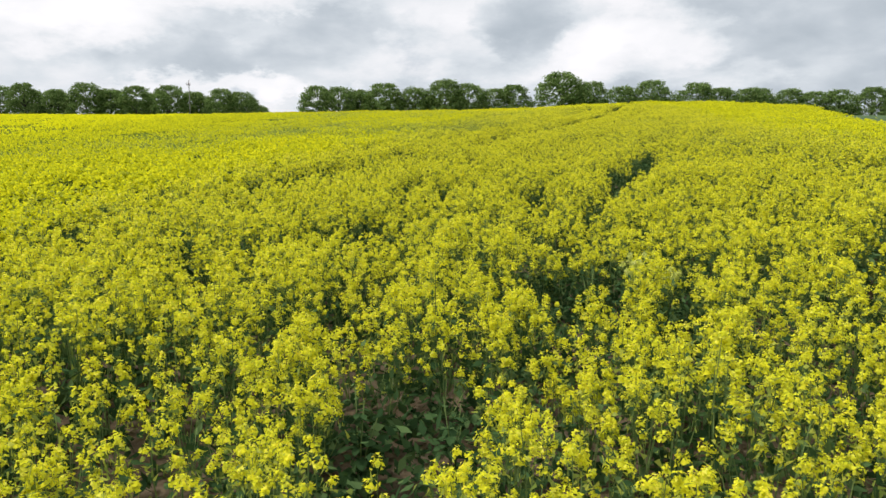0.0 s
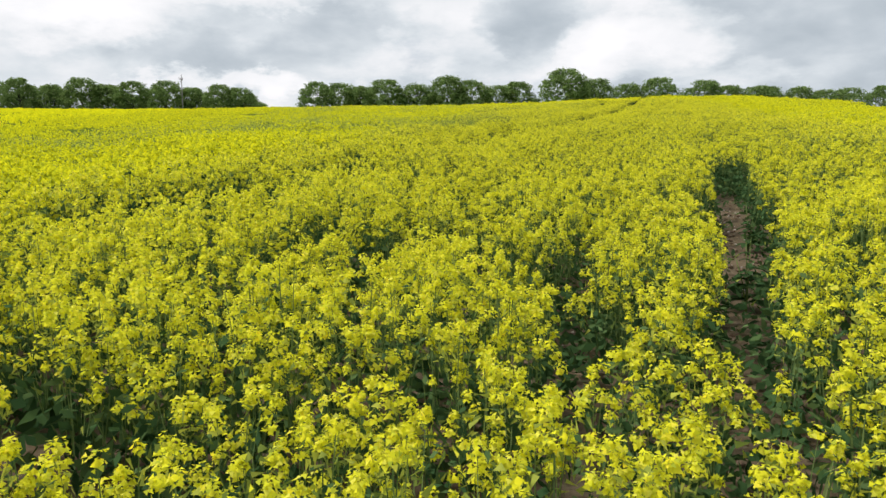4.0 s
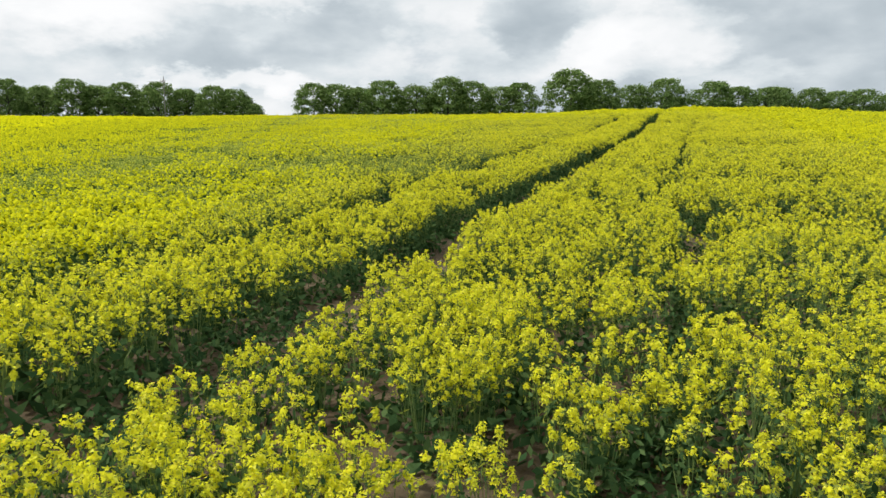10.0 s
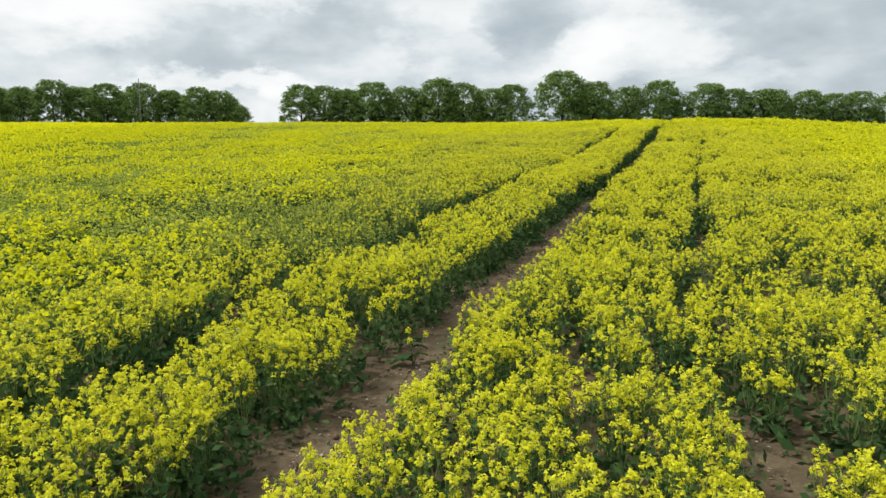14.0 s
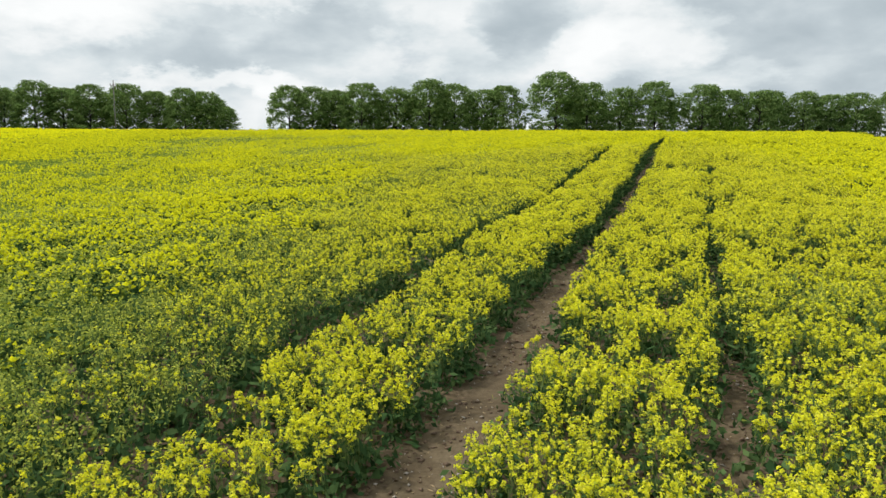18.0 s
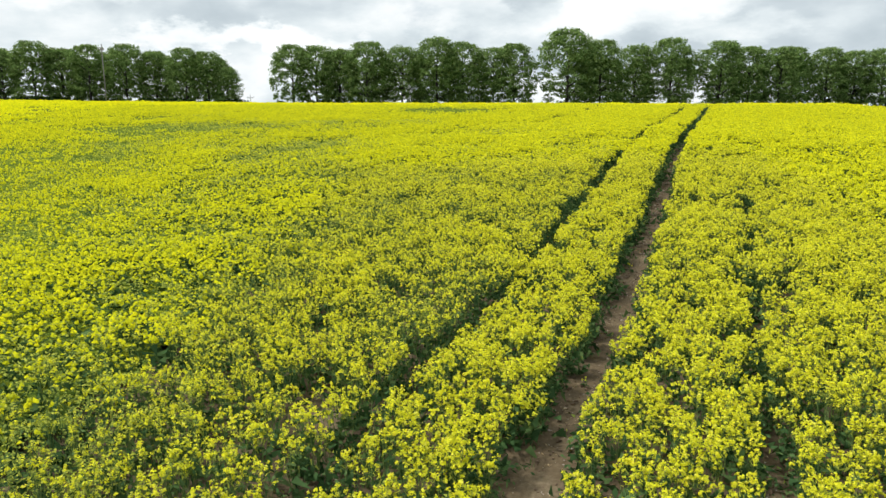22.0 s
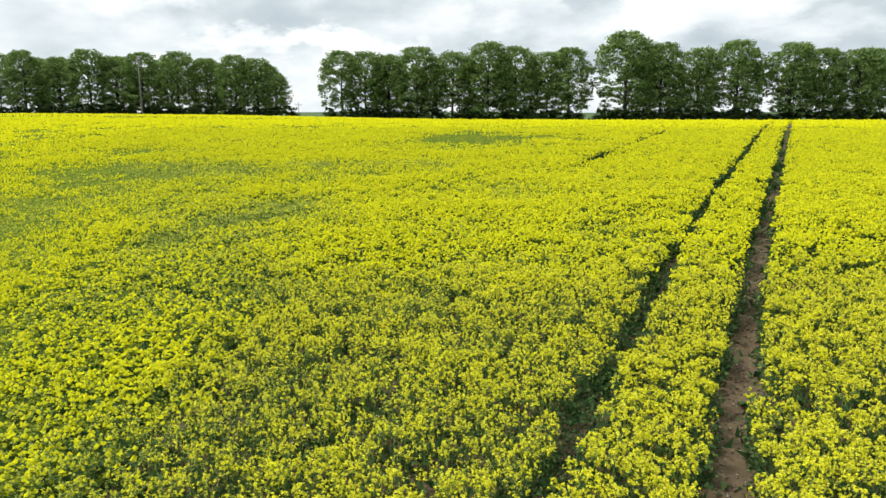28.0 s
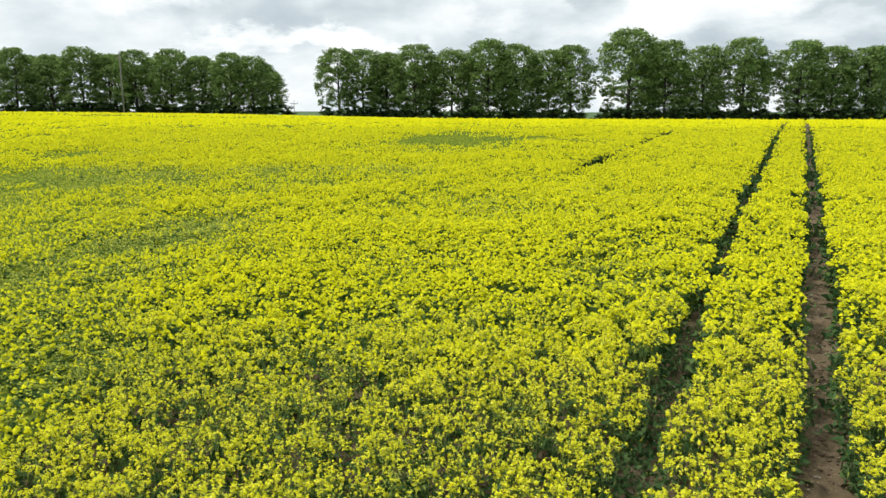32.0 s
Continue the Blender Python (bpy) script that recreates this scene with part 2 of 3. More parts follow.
def canopy(x, y):
    a, b = 1.4 * np.tanh(x / 70), 2.2 * np.tanh(y / 110)
    z = (0.4308 + 1.7698 * a + 5.7599 * b - 1.5719 * a * a - 0.8714 * a * b - 5.1605 * b * b + 5.855 * b ** 3 - 0.113 * a * b * b
         + 0.9566 * a * a * b - 1.8169 * b ** 4 - 0.1613 * a ** 3 - 0.0082 * a * b ** 3)
    z = z + 0.7422 * np.exp(-((x - 21) ** 2 + (y - 62) ** 2) / 200)
    r = np.hypot(x, y)
    far = np.clip((r - 600) / 1000, 0, 1)
    return z + 5 * far * far * (3 - 2 * far)


def ground_z(x, y):
    return canopy(np.asarray(x, float), np.asarray(y, float)) - CROP


def value_noise(x, y, size, seed):
    """Smooth noise from 0 to 1 with bumps about size metres wide."""
    u, v = x / size, y / size
    i, j = np.floor(u).astype(np.int64), np.floor(v).astype(np.int64)
    fu, fv = u - i, v - j
    fu, fv = fu * fu * (3 - 2 * fu), fv * fv * (3 - 2 * fv)

    def h(a, b):
        k = (a * 374761393 + b * 668265263 + seed * 974634777) & 0x7FFFFFFF
        k = ((k ^ (k >> 13)) * 1274126177) & 0x7FFFFFFF
        return ((k ^ (k >> 16)) & 0xFFFF) / 65535.0

    return (h(i, j) * (1 - fu) + h(i + 1, j) * fu) * (1 - fv) + (h(i, j + 1) * (1 - fu) + h(i + 1, j + 1) * fu) * fv


def mesh_of(name, verts, faces, mats, index=None, smooth=False):
    """A mesh from arrays: verts (n, 3), faces (m, 3 or 4)."""
    me = bpy.data.meshes.new(name)
    verts, faces = np.asarray(verts, np.float32), np.asarray(faces, np.int32)
    k = faces.shape[1]
    me.vertices.add(len(verts))
    me.vertices.foreach_set("co", verts.ravel())
    me.loops.add(faces.size)
    me.loops.foreach_set("vertex_index", faces.ravel())
    me.polygons.add(len(faces))
    me.polygons.foreach_set("loop_start", np.arange(len(faces), dtype=np.int32) * k)
    for m in mats:
        me.materials.append(m)
    if index is not None:
        me.polygons.foreach_set("material_index", np.asarray(index, np.int32))
    if smooth:
        me.polygons.foreach_set("use_smooth", np.ones(len(faces), bool))
    me.update(calc_edges=True)
    return me


def child(ob, parent, label=""):
    ob.parent = parent
    return tagged(ob, label)


# ---- ground: one sheet to the horizon ----
def steps(*spans):
    out = []
    for a, b, d in spans:
        out += list(np.arange(a, b, d))
    return np.array(out + [spans[-1][1]])


def build_ground():
    xs = steps((-2600, -400, 200), (-400, -120, 20), (-120, -30, 3), (-30, EDGE / CA, 0.75), (EDGE / CA, 45, 1.5), (45, 130, 3), (130, 400, 18), (400, 2600, 200))
    ys = steps((-300, -20, 20), (-20, 0, 2), (0, 90, 0.75), (90, 180, 3), (180, 400, 10), (400, 2600, 100))
    gx, gy = np.meshgrid(xs, ys)
    gx = gx + SA / CA * np.clip(gy, -20, 300)   # the sheet follows the drilling
    gz = ground_z(gx, gy)
    inside = (across(gx, gy) < EDGE) & (gy < 284)
    gz += np.where(inside, 0.05 * (value_noise(gx, gy, 0.9, 3) - 0.5), 0.0)
    n, m = len(xs), len(ys)
    i = np.arange(n * m).reshape(m, n)
    faces = np.stack([i[:-1, :-1], i[:-1, 1:], i[1:, 1:], i[1:, :-1]], -1).reshape(-1, 4)
    cx, cy = gx.ravel()[faces].mean(1), gy.ravel()[faces].mean(1)
    index = np.where((across(cx, cy) < EDGE) & (cy < 284), 0, 1)
    me = mesh_of("ground", np.stack([gx, gy, gz], -1).reshape(-1, 3), faces, [SOIL, MEADOW], index, True)
    tagged(new("ground", me), "brown stony field soil rising to a crest, green meadow beyond", "ground", kind="structure")


build_ground()

# ---- the crop ----
rng = np.random.default_rng(7)


# bare or stunted spots: place and half width
HOLES = [(-0.17, 3.2, 0.4), (-0.3, 3.8, 0.22), (1.03, 5.55, 0.38), (0.95, 6.6, 0.16), (-1.3, 7.0, 0.16), (-0.76, 7.8, 0.15), (-4.43, 7.3, 0.2), (1.52, 4.45, 0.12),
         (3.43, 5.67, 0.17), (2.07, 5.65, 0.15), (2.92, 9.3, 0.1), (3.55, 12.6, 0.13), (4.17, 14.9, 0.15), (1.34, 10.2, 0.13), (1.15, 9.2, 0.13), (2.8, 10.7, 0.12),
         (0.0, 10.2, 0.13), (-2.27, 13.8, 0.15), (0.92, 12.4, 0.17), (1.2, 13.5, 0.17), (1.69, 15.3, 0.16), (2.9, 16.2, 0.15), (2.47, 14.9, 0.14), (2.29, 16.8, 0.1),
         (3.27, 18.9, 0.18), (2.88, 20.3, 0.14), (5.18, 23.8, 0.18), (7.77, 24.3, 0.22), (5.6, 19.0, 0.18), (11.2, 33.9, 0.3), (4.7, 25.3, 0.14), (6.28, 35.05, 0.4)]


# wheel tracks: along the field, centre line across it, half width
MAIN = ((0, 14, 17, 19, 23, 26, 30, 35, 40, 45, 53, 58, 64), (-7.25, -7.25, -7.22, -7.18, -7.18, -7.22, -7.28, -7.32, -7.36, -7.28, -7.33, -7.43, -7.43), (0.2, 0.24, 0.38, 0.5, 0.5, 0.46, 0.45, 0.44, 0.34, 0.31, 0.28, 0.22, 0.22))
LEFT = ((0, 18, 28, 36, 42, 47, 53, 57, 64), (-9.5, -9.55, -9.65, -9.68, -9.65, -9.4, -9.5, -9.4, -9.4), (0.0, 0.0, 0.15, 0.25, 0.2, 0.13, 0.12, 0.12, 0.14))
RIGHT = ((12, 15.3, 19, 24, 25.2, 26.4, 27.2, 31.5, 33.6, 34.6, 36, 40.7, 49.7, 53), (-3.65, -3.93, -3.77, -3.8, -3.88, -3.85, -4.55, -4.8, -4.5, -4.5, -4.7, -4.9, -4.98, -5.0), (-0.02, 0.0, 0.0, 0.0, 0.09, 0.09, 0.05, 0.06, 0.24, 0.26, 0.1, 0.03, 0.0, -0.05))
NEAR = ((0, 5, 7, 8.6, 9.5, 12.5, 14, 16, 18), (-1.1, -1.1, -1.3, -1.38, -1.35, -1.33, -1.35, -1.38, -1.4), (-0.1, -0.02, -0.02, 0.16, 0.24, 0.25, 0.22, 0.14, -0.1))


def track(y, line):
    return np.interp(y, line[0], line[2])


def gap(x, y):
    """How deep a place lies inside a wheel track or bare strip: above 0 no crop stands."""
    s = across(x, y)
    wob = 0.22 * (value_noise(x, y, 1.1, 11) - 0.5) + 0.16 * (value_noise(x, y, 0.4, 12) - 0.5)
    patchy = value_noise(x, y, 2.6, 13)
    main = track(y, MAIN) - np.abs(s - np.interp(y, MAIN[0], MAIN[1]))
    left = track(y, LEFT) - np.abs(s - np.interp(y, LEFT[0], LEFT[1])) + 0.25 * (patchy - 0.5)
    right = np.where((y > 12) & (y < 53), track(y, RIGHT) - np.abs(s - np.interp(y, RIGHT[0], RIGHT[1])) + 0.3 * (patchy - 0.5), -1)
    near = np.where(y < 18, track(y, NEAR) - np.abs(s - np.interp(y, NEAR[0], NEAR[1])) + 0.3 * (patchy - 0.5), -1)
    old = np.where((y > 79) & (y < 105), 0.2 - np.abs(s + 16.7) + 0.5 * (patchy - 0.6), -1)
    best = np.maximum.reduce([main, left, right, near, old])
    along = x * SA + y * CA
    for hx, hy, r in HOLES:
        best = np.maximum(best, r - 0.02 - np.hypot(s - across(hx, hy), (along - hx * SA - hy * CA) / 1.9))
    return best + wob * 0.75


def bloom(x, y):
    """Share of shoots in flower: thinner in weak patches."""
    f = 0.95 + 0.12 * np.clip((y - 45) / 10, 0, 1) + 0.55 * (value_noise(x, y, 6.0, 21) - 0.5) + 0.6 * (value_noise(x, y, 1.4, 22) - 0.5)
    s = across(x, y)
    f = f + 0.25 * np.clip((y - 72) / 10, 0, 1) - 0.4 * (s < -9.6) * np.clip((y - 16) / 12, 0, 1) * np.clip((75 - y) / 20, 0, 1)
    f = f + 0.25 * np.exp(-((x + 2) / 2) ** 2 - ((y - 5) / 3) ** 2)
    f = f + 0.15 * np.exp(-((s + 8) / 4) ** 2) - 0.18 * np.clip((y - 27) / 3, 0, 1) * np.clip((42 - y) / 4, 0, 1)
    f = f + 0.7 * (value_noise(x, y, 2.3, 43) - 0.5) * (s < -9.8) * np.clip((y - 14) / 8, 0, 1)
    for px, py, rx, ry, k in ((5.2, 35, 2.5, 4, 0.3), (1, 36.5, 3.5, 5, 0.36), (-4.5, 46, 5, 4, 0.25), (-1, 61, 6, 4, 0.3), (6, 95, 7, 7, 1.55), (-6, 68, 6, 3, 0.3), (-19, 87, 8, 2.5, 0.9), (-10, 78, 8, 4, 1.1),
                              (-17, 40, 9, 2.5, 0.2), (-12, 45, 9, 7, 0.25), (-11, 65, 10, 6, 0.25), (-20, 57, 9, 5, 0.2), (1, 79.4, 5, 2, 0.7), (1.5, 49, 3.5, 3, 0.25), (6, 24, 3, 6, 0.2), (10.2, 35.5, 1.6, 3, 0.45), (-8, 72, 12, 12, 0.3), (-9, 54, 6, 6, 0.25)):
        f = f - k * np.exp(-((x - px) / rx) ** 2 - ((y - py) / ry) ** 2)
    return np.clip(f, 0.0, 1.0)


def nearness(x, y):
    """Metres from which a stand of crop is seen at the closest."""
    side = np.abs(x - 0.2 * np.minimum(y, 50))
    return np.maximum.reduce([np.interp(y, [3, 14, 22, 36, 56], [2.4, 2.4, 5, 9, 10.5]), 1.75 * side, y - 46.0])


def blades_at(c, n, size, stretch=1.0, corners=4):
    """Leaves or petals at centres c with normals n: diamonds, or three-cornered where they are seen from afar."""
    k = len(c)
    a = rng.normal(size=(k, 3))
    u = np.cross(n, a)
    u /= np.linalg.norm(u, axis=1, keepdims=True) + 1e-9
    v = np.cross(n, u)
    v /= np.linalg.norm(v, axis=1, keepdims=True) + 1e-9
    s = np.asarray(size).reshape(-1, 1) * rng.uniform(0.75, 1.25, (k, 1))
    j = rng.uniform(0.7, 1.2, (k, 4, 1))
    if corners == 3:
        out = np.stack([c + u * s * stretch * 1.25 * j[:, 0], c - u * s * stretch * 0.65 + v * s * 1.05 * j[:, 1], c - u * s * stretch * 0.65 - v * s * 1.05 * j[:, 2]], 1)
    else:
        out = np.stack([c + u * s * stretch * j[:, 0], c + v * s * j[:, 1], c - u * s * stretch * j[:, 2], c - v * s * j[:, 3]], 1)
    return out.reshape(-1, 3)


def faces_of(verts, corners=4):
    return np.arange(len(verts), dtype=np.int32).reshape(-1, corners)


def domes(head, radius, count, size, corners=4):
    """Petals spread over the dome of each flower head."""
    k = len(head)
    c = np.repeat(head, count, 0)
    th = rng.uniform(0, 2 * np.pi, k * count)
    z = rng.uniform(-0.45, 1.0, k * count)
    r = np.sqrt(np.clip(1 - z * z, 0, 1))
    d = np.stack([r * np.cos(th), r * np.sin(th), z], 1)
    rad = np.repeat(np.broadcast_to(radius, k), count)[:, None]
    pos = c + d * rad * rng.uniform(0.55, 1.05, (k * count, 1)) * (1, 1, 1.45)
    nrm = d + rng.normal(scale=0.5, size=d.shape) + (0, 0, 0.5)
    return blades_at(pos, nrm, np.repeat(np.broadcast_to(size, k), count), 1.0, corners)


def strips(a, b, width):
    """Thin stems from a to b, bowed a little."""
    k = len(a)
    side = rng.normal(size=(k, 3)) * (1, 1, 0.1)
    side /= np.linalg.norm(side, axis=1, keepdims=True)
    w = side * width
    m = (a + b) / 2 + rng.normal(scale=0.015, size=(k, 3))
    return np.concatenate([np.stack([a - w, a + w, m + w * 0.8, m - w * 0.8], 1), np.stack([m - w * 0.8, m + w * 0.8, b + w * 0.5, b - w * 0.5], 1)]).reshape(-1, 3)


def caps(head, radius, n, steep=1.0):
    """A rounded flower cluster seen from afar: a ragged cap of n facets round each head."""
    k = len(head)
    a = rng.uniform(0, 6.283, (k, 1)) + np.arange(n) * 6.283 / n + rng.normal(scale=0.18, size=(k, n))
    r = np.broadcast_to(radius, k)[:, None]
    rim = r * rng.uniform(0.75, 1.25, (k, n))
    ring = np.stack([np.cos(a) * rim, np.sin(a) * rim, r * steep * rng.uniform(-0.6, 0.1, (k, n))], -1)
    top = np.concatenate([rng.normal(scale=0.25, size=(k, 2)) * r, r * steep * rng.uniform(0.45, 0.9, (k, 1))], 1)[:, None]
    verts = (np.concatenate([top, ring], 1) + head[:, None]).reshape(-1, 3)
    q = np.arange(n)
    fan = np.stack([np.zeros(n, int), q + 1, (q + 1) % n + 1], 1)
    return verts, (fan[None] + (n + 1) * np.arange(k)[:, None, None]).reshape(-1, 3)


# closest view from, to (m); plants a m2; heads each; petals a head; head radius; petal half size; leaves each; leaf half size; height; plant radius; facets of a cap
ZONES = [
    (0.0, 4.0, 17, 17, 25, 0.0270, 0.0078, 44, 0.017, 0.79, 0.15, 4),
    (4.0, 6.5, 17, 17, 14, 0.0270, 0.0102, 34, 0.020, 0.79, 0.15, 4),
    (6.5, 9.0, 17, 18, 8, 0.0275, 0.0130, 22, 0.025, 0.79, 0.15, 4),
    (9.0, 12.5, 16, 20, 5, 0.0295, 0.0165, 13, 0.033, 0.78, 0.16, 4),
    (12.5, 25, 15, 14, 0, 0.044, 0, 6, 0.045, 0.73, 0.17, 4),
    (25, 38, 12, 11, 0, 0.044, 0, 2, 0.07, 0.67, 0.19, 3),
    (38, 60, 8, 8, 0, 0.060, 0, 0, 0.09, 0.60, 0.24, 3),
    (60, 140, 3.2, 5, 0, 0.100, 0, 0, 0.09, 0.50, 0.36, 4),
    (140, 900, 0.4, 3, 0, 0.26, 0, 0, 0.2, 0.48, 1.0, 4),
]


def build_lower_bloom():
    """The lower shoots of the stand and the painted shade among them, as a sheet which closes the view between the
    heads where it is seen from far off.
    """
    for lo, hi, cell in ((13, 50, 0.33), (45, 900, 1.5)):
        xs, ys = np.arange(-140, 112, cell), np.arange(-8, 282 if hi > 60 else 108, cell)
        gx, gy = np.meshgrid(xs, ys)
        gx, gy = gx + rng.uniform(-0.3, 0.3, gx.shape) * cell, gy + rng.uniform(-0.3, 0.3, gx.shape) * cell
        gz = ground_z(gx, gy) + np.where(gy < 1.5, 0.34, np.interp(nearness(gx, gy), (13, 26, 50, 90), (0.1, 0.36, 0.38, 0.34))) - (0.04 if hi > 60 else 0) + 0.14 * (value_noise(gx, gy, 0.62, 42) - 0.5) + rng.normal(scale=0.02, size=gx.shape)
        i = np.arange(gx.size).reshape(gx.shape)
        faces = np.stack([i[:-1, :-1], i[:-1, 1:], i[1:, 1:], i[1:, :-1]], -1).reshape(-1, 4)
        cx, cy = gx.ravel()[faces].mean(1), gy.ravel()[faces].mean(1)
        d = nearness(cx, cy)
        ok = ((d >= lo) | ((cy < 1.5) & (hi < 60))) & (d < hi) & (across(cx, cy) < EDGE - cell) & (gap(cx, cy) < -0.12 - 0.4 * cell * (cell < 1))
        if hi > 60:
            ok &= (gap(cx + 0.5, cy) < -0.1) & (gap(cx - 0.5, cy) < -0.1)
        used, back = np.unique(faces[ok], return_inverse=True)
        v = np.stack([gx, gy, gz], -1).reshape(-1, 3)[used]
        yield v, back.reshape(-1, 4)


def build_crop():
    sets = {"flowers": ([], []), "buds": ([], []), "stems": ([], []), "leaves": ([], [])}
    clusters = {"far_bloom": [], "flower_clusters": [], "flower_centres": [], "bud_clusters": []}

    def put(name, verts, corners):
        sets[name][corners - 3].append(verts)

    for lo, hi, per, heads, count, rad, size, nleaf, lsize, stand, wide, facets in ZONES:
        near = hi < 10
        cell = 1 / math.sqrt(per)
        x, y = np.meshgrid(np.arange(-140, 112, cell), np.arange(-8.0 if hi > 60 else 2.0, 282 if hi > 140 else 138 if hi > 60 else 108, cell))
        x, y = x.ravel(), y.ravel()
        ok = across(x, y) < EDGE + 0.15 * np.sin(y * 1.7)
        x, y = x[ok], y[ok]
        d = np.where((np.abs(x) < 0.68 * y + 2.5) & (y > 2.0) & (y < 138) & (x > -125), nearness(x, y), np.where((y < 75) & (np.abs(x - 0.2 * y) < 62), 130.0, 200.0))
        d = d * np.where(d < 100, rng.uniform(0.84, 1.16, len(d)), 1.0)     # the kinds of stand run into each other
        ok = (d >= lo) & (d < hi)
        x, y = x[ok] + rng.uniform(-0.5, 0.5, ok.sum()) * cell, y[ok] + rng.uniform(-0.5, 0.5, ok.sum()) * cell
        even = 0.35 * np.clip((y - 40) / 8, 0, 1) + 0.3 * np.exp(-((x + 3) / 3) ** 2 - ((y - 5) / 4) ** 2)
        even = even - 0.2 * (across(x, y) > -4.7) * np.clip((y - 10) / 4, 0, 1) * np.clip((40 - y) / 6, 0, 1)      # a thinner stand
        ok = (gap(x, y) < -0.03) & (rng.random(len(x)) < 0.35 + even + 1.3 * value_noise(x, y, 0.62, 42))
        x, y = x[ok], y[ok]
        n = len(x)
        g = ground_z(x, y)
        edge = np.clip(-gap(x, y) / 0.3, 0, 1)
        tall = stand + 0.16 * (value_noise(x, y, 3.0, 41) - 0.5) + (0.22 if hi > 12.5 else 0.1) * (value_noise(x, y, 2.3, 43) - 0.5) + np.interp(y, (18, 44), (0.30, 0.16)) * (value_noise(x, y, 0.62, 42) - 0.5) - 0.12 * (1 - edge) + rng.normal(scale=0.04, size=n)
        # heads over the dome of each plant
        k = heads
        X, Y, G, H = (np.repeat(q, k) for q in (x, y, g, tall))
        f = np.sqrt(rng.random(n * k))
        az = rng.uniform(0, 6.283, n * k)
        out = f * np.repeat(wide * np.interp(y, (18, 44), (1.0, 1.2)) * rng.uniform(0.7, 1.25, n), k)
        hx, hy = X + out * np.cos(az), Y + out * np.sin(az)
        hz = G + H * (1 - (np.interp(Y, (18, 44), (0.32, 0.17)) * f ** 2 + 0.14 * rng.random(n * k) ** 2)) - rad
        head = np.stack([hx, hy, hz], 1)
        root = np.stack([X + 0.3 * (hx - X), Y + 0.3 * (hy - Y), G + 0.25 * H], 1)
        stays = gap(hx, hy) < 0.0
        hx, hy, head, root = hx[stays], hy[stays], head[stays], root[stays]
        live = rng.random(len(hx)) < bloom(hx, hy)
        hh = head[live]
        r = rad * rng.uniform(0.65, 1.3, len(hh))
        if hi <= 12.5:
            clusters["flower_centres"].append(caps(hh, r * 0.66, 3))
        else:
            clusters["flower_clusters" if hi <= 60 else "far_bloom"].append(caps(hh, r, facets, 1.2 if hi <= 25 else 1.6))
        if count:
            put("flowers", domes(hh, r, count, size, 3), 3)
        if hi <= 38:
            clusters["bud_clusters"].append(caps(head[~live], rad * 0.62, 3))
        if hi <= 12.5:
            some = rng.random(len(head)) < (0.45 if near else 0.2)
            put("stems", strips(root[some], head[some], 0.0035 if near else 0.006), 4)
            # opened stalks and young pods under the bloom
            k = 3 if hi <= 6.5 else 2 if near else 1
            c = np.repeat(head, k, 0)
            lean = rng.normal(size=c.shape) * (1, 1, 0.4)
            lean /= np.linalg.norm(lean, axis=1, keepdims=True)
            c = c + lean * 0.022 - np.stack([0 * c[:, 0], 0 * c[:, 0], rng.uniform(0.02, 0.11, len(c))], 1)
            put("buds", blades_at(c, rng.normal(size=c.shape) * (1, 1, 0.4), 0.006 if hi <= 6.5 else 0.008 if near else 0.011, 3.2, 3), 3)
        # side shoots lower down
        k = 5 if hi <= 25 else 0
        sx, sy = np.repeat(x, k) + rng.normal(scale=wide * 0.6, size=n * k), np.repeat(y, k) + rng.normal(scale=wide * 0.6, size=n * k)
        sz = np.repeat(g, k) + np.repeat(tall, k) * rng.uniform(0.45, 0.86, n * k)
        put("buds", blades_at(np.stack([sx, sy, sz], 1), rng.normal(size=(n * k, 3)) * (1, 1, 0.5), 0.010 if near else 0.016 if hi <= 25 else 0.04, 2.4, 3), 3)
        # leaves, larger towards the ground
        k = nleaf
        up = 0.03 + (0.77 if hi <= 12.5 else 0.6 if hi <= 25 else 0.45) * rng.random(n * k) ** 1.4
        lx, ly = np.repeat(x, k) + rng.normal(scale=wide * 0.75, size=n * k), np.repeat(y, k) + rng.normal(scale=wide * 0.75, size=n * k)
        lz = np.repeat(g, k) + np.repeat(tall, k) * up
        nrm = rng.normal(scale=0.6, size=(n * k, 3)) + (0, 0, 0.6)
        corners = 4 if near else 3
        put("leaves", blades_at(np.stack([lx, ly, lz], 1), nrm, lsize * (1.9 - 1.6 * up) * rng.uniform(0.6, 1.2, n * k), 2.0, corners), corners)
        if hi <= 60:                            # leafy flanks beside the bare strips
            side = np.flatnonzero(gap(x, y) > -0.34)
            j = 22 if hi <= 12.5 else 12
            ex, ey = np.repeat(x[side], j) + rng.normal(scale=0.09, size=len(side) * j), np.repeat(y[side], j) + rng.normal(scale=0.09, size=len(side) * j)
            ez = np.repeat(g[side], j) + np.repeat(tall[side], j) * rng.uniform(0.03, 0.68, len(side) * j)
            en = rng.normal(scale=0.8, size=(len(ex), 3)) + (0, 0, 0.3)
            put("leaves", blades_at(np.stack([ex, ey, ez], 1), en, lsize * rng.uniform(0.6, 1.2, len(ex)), 2.0, corners), corners)
    # stunted growth in the left wheel track and along the bare strips
    for lo, hi, per, size in ((0, 14, 42, 0.021), (14, 60, 9, 0.04), (60, 120, 4, 0.06)):
        cell = 1 / math.sqrt(per)
        x, y = np.meshgrid(np.arange(-10, 40, cell), np.arange(2, 118, cell))
        x, y = x.ravel() + rng.uniform(-0.5, 0.5, x.size) * cell, y.ravel() + rng.uniform(-0.5, 0.5, x.size) * cell
        d, q, s = nearness(x, y), gap(x, y), across(x, y)
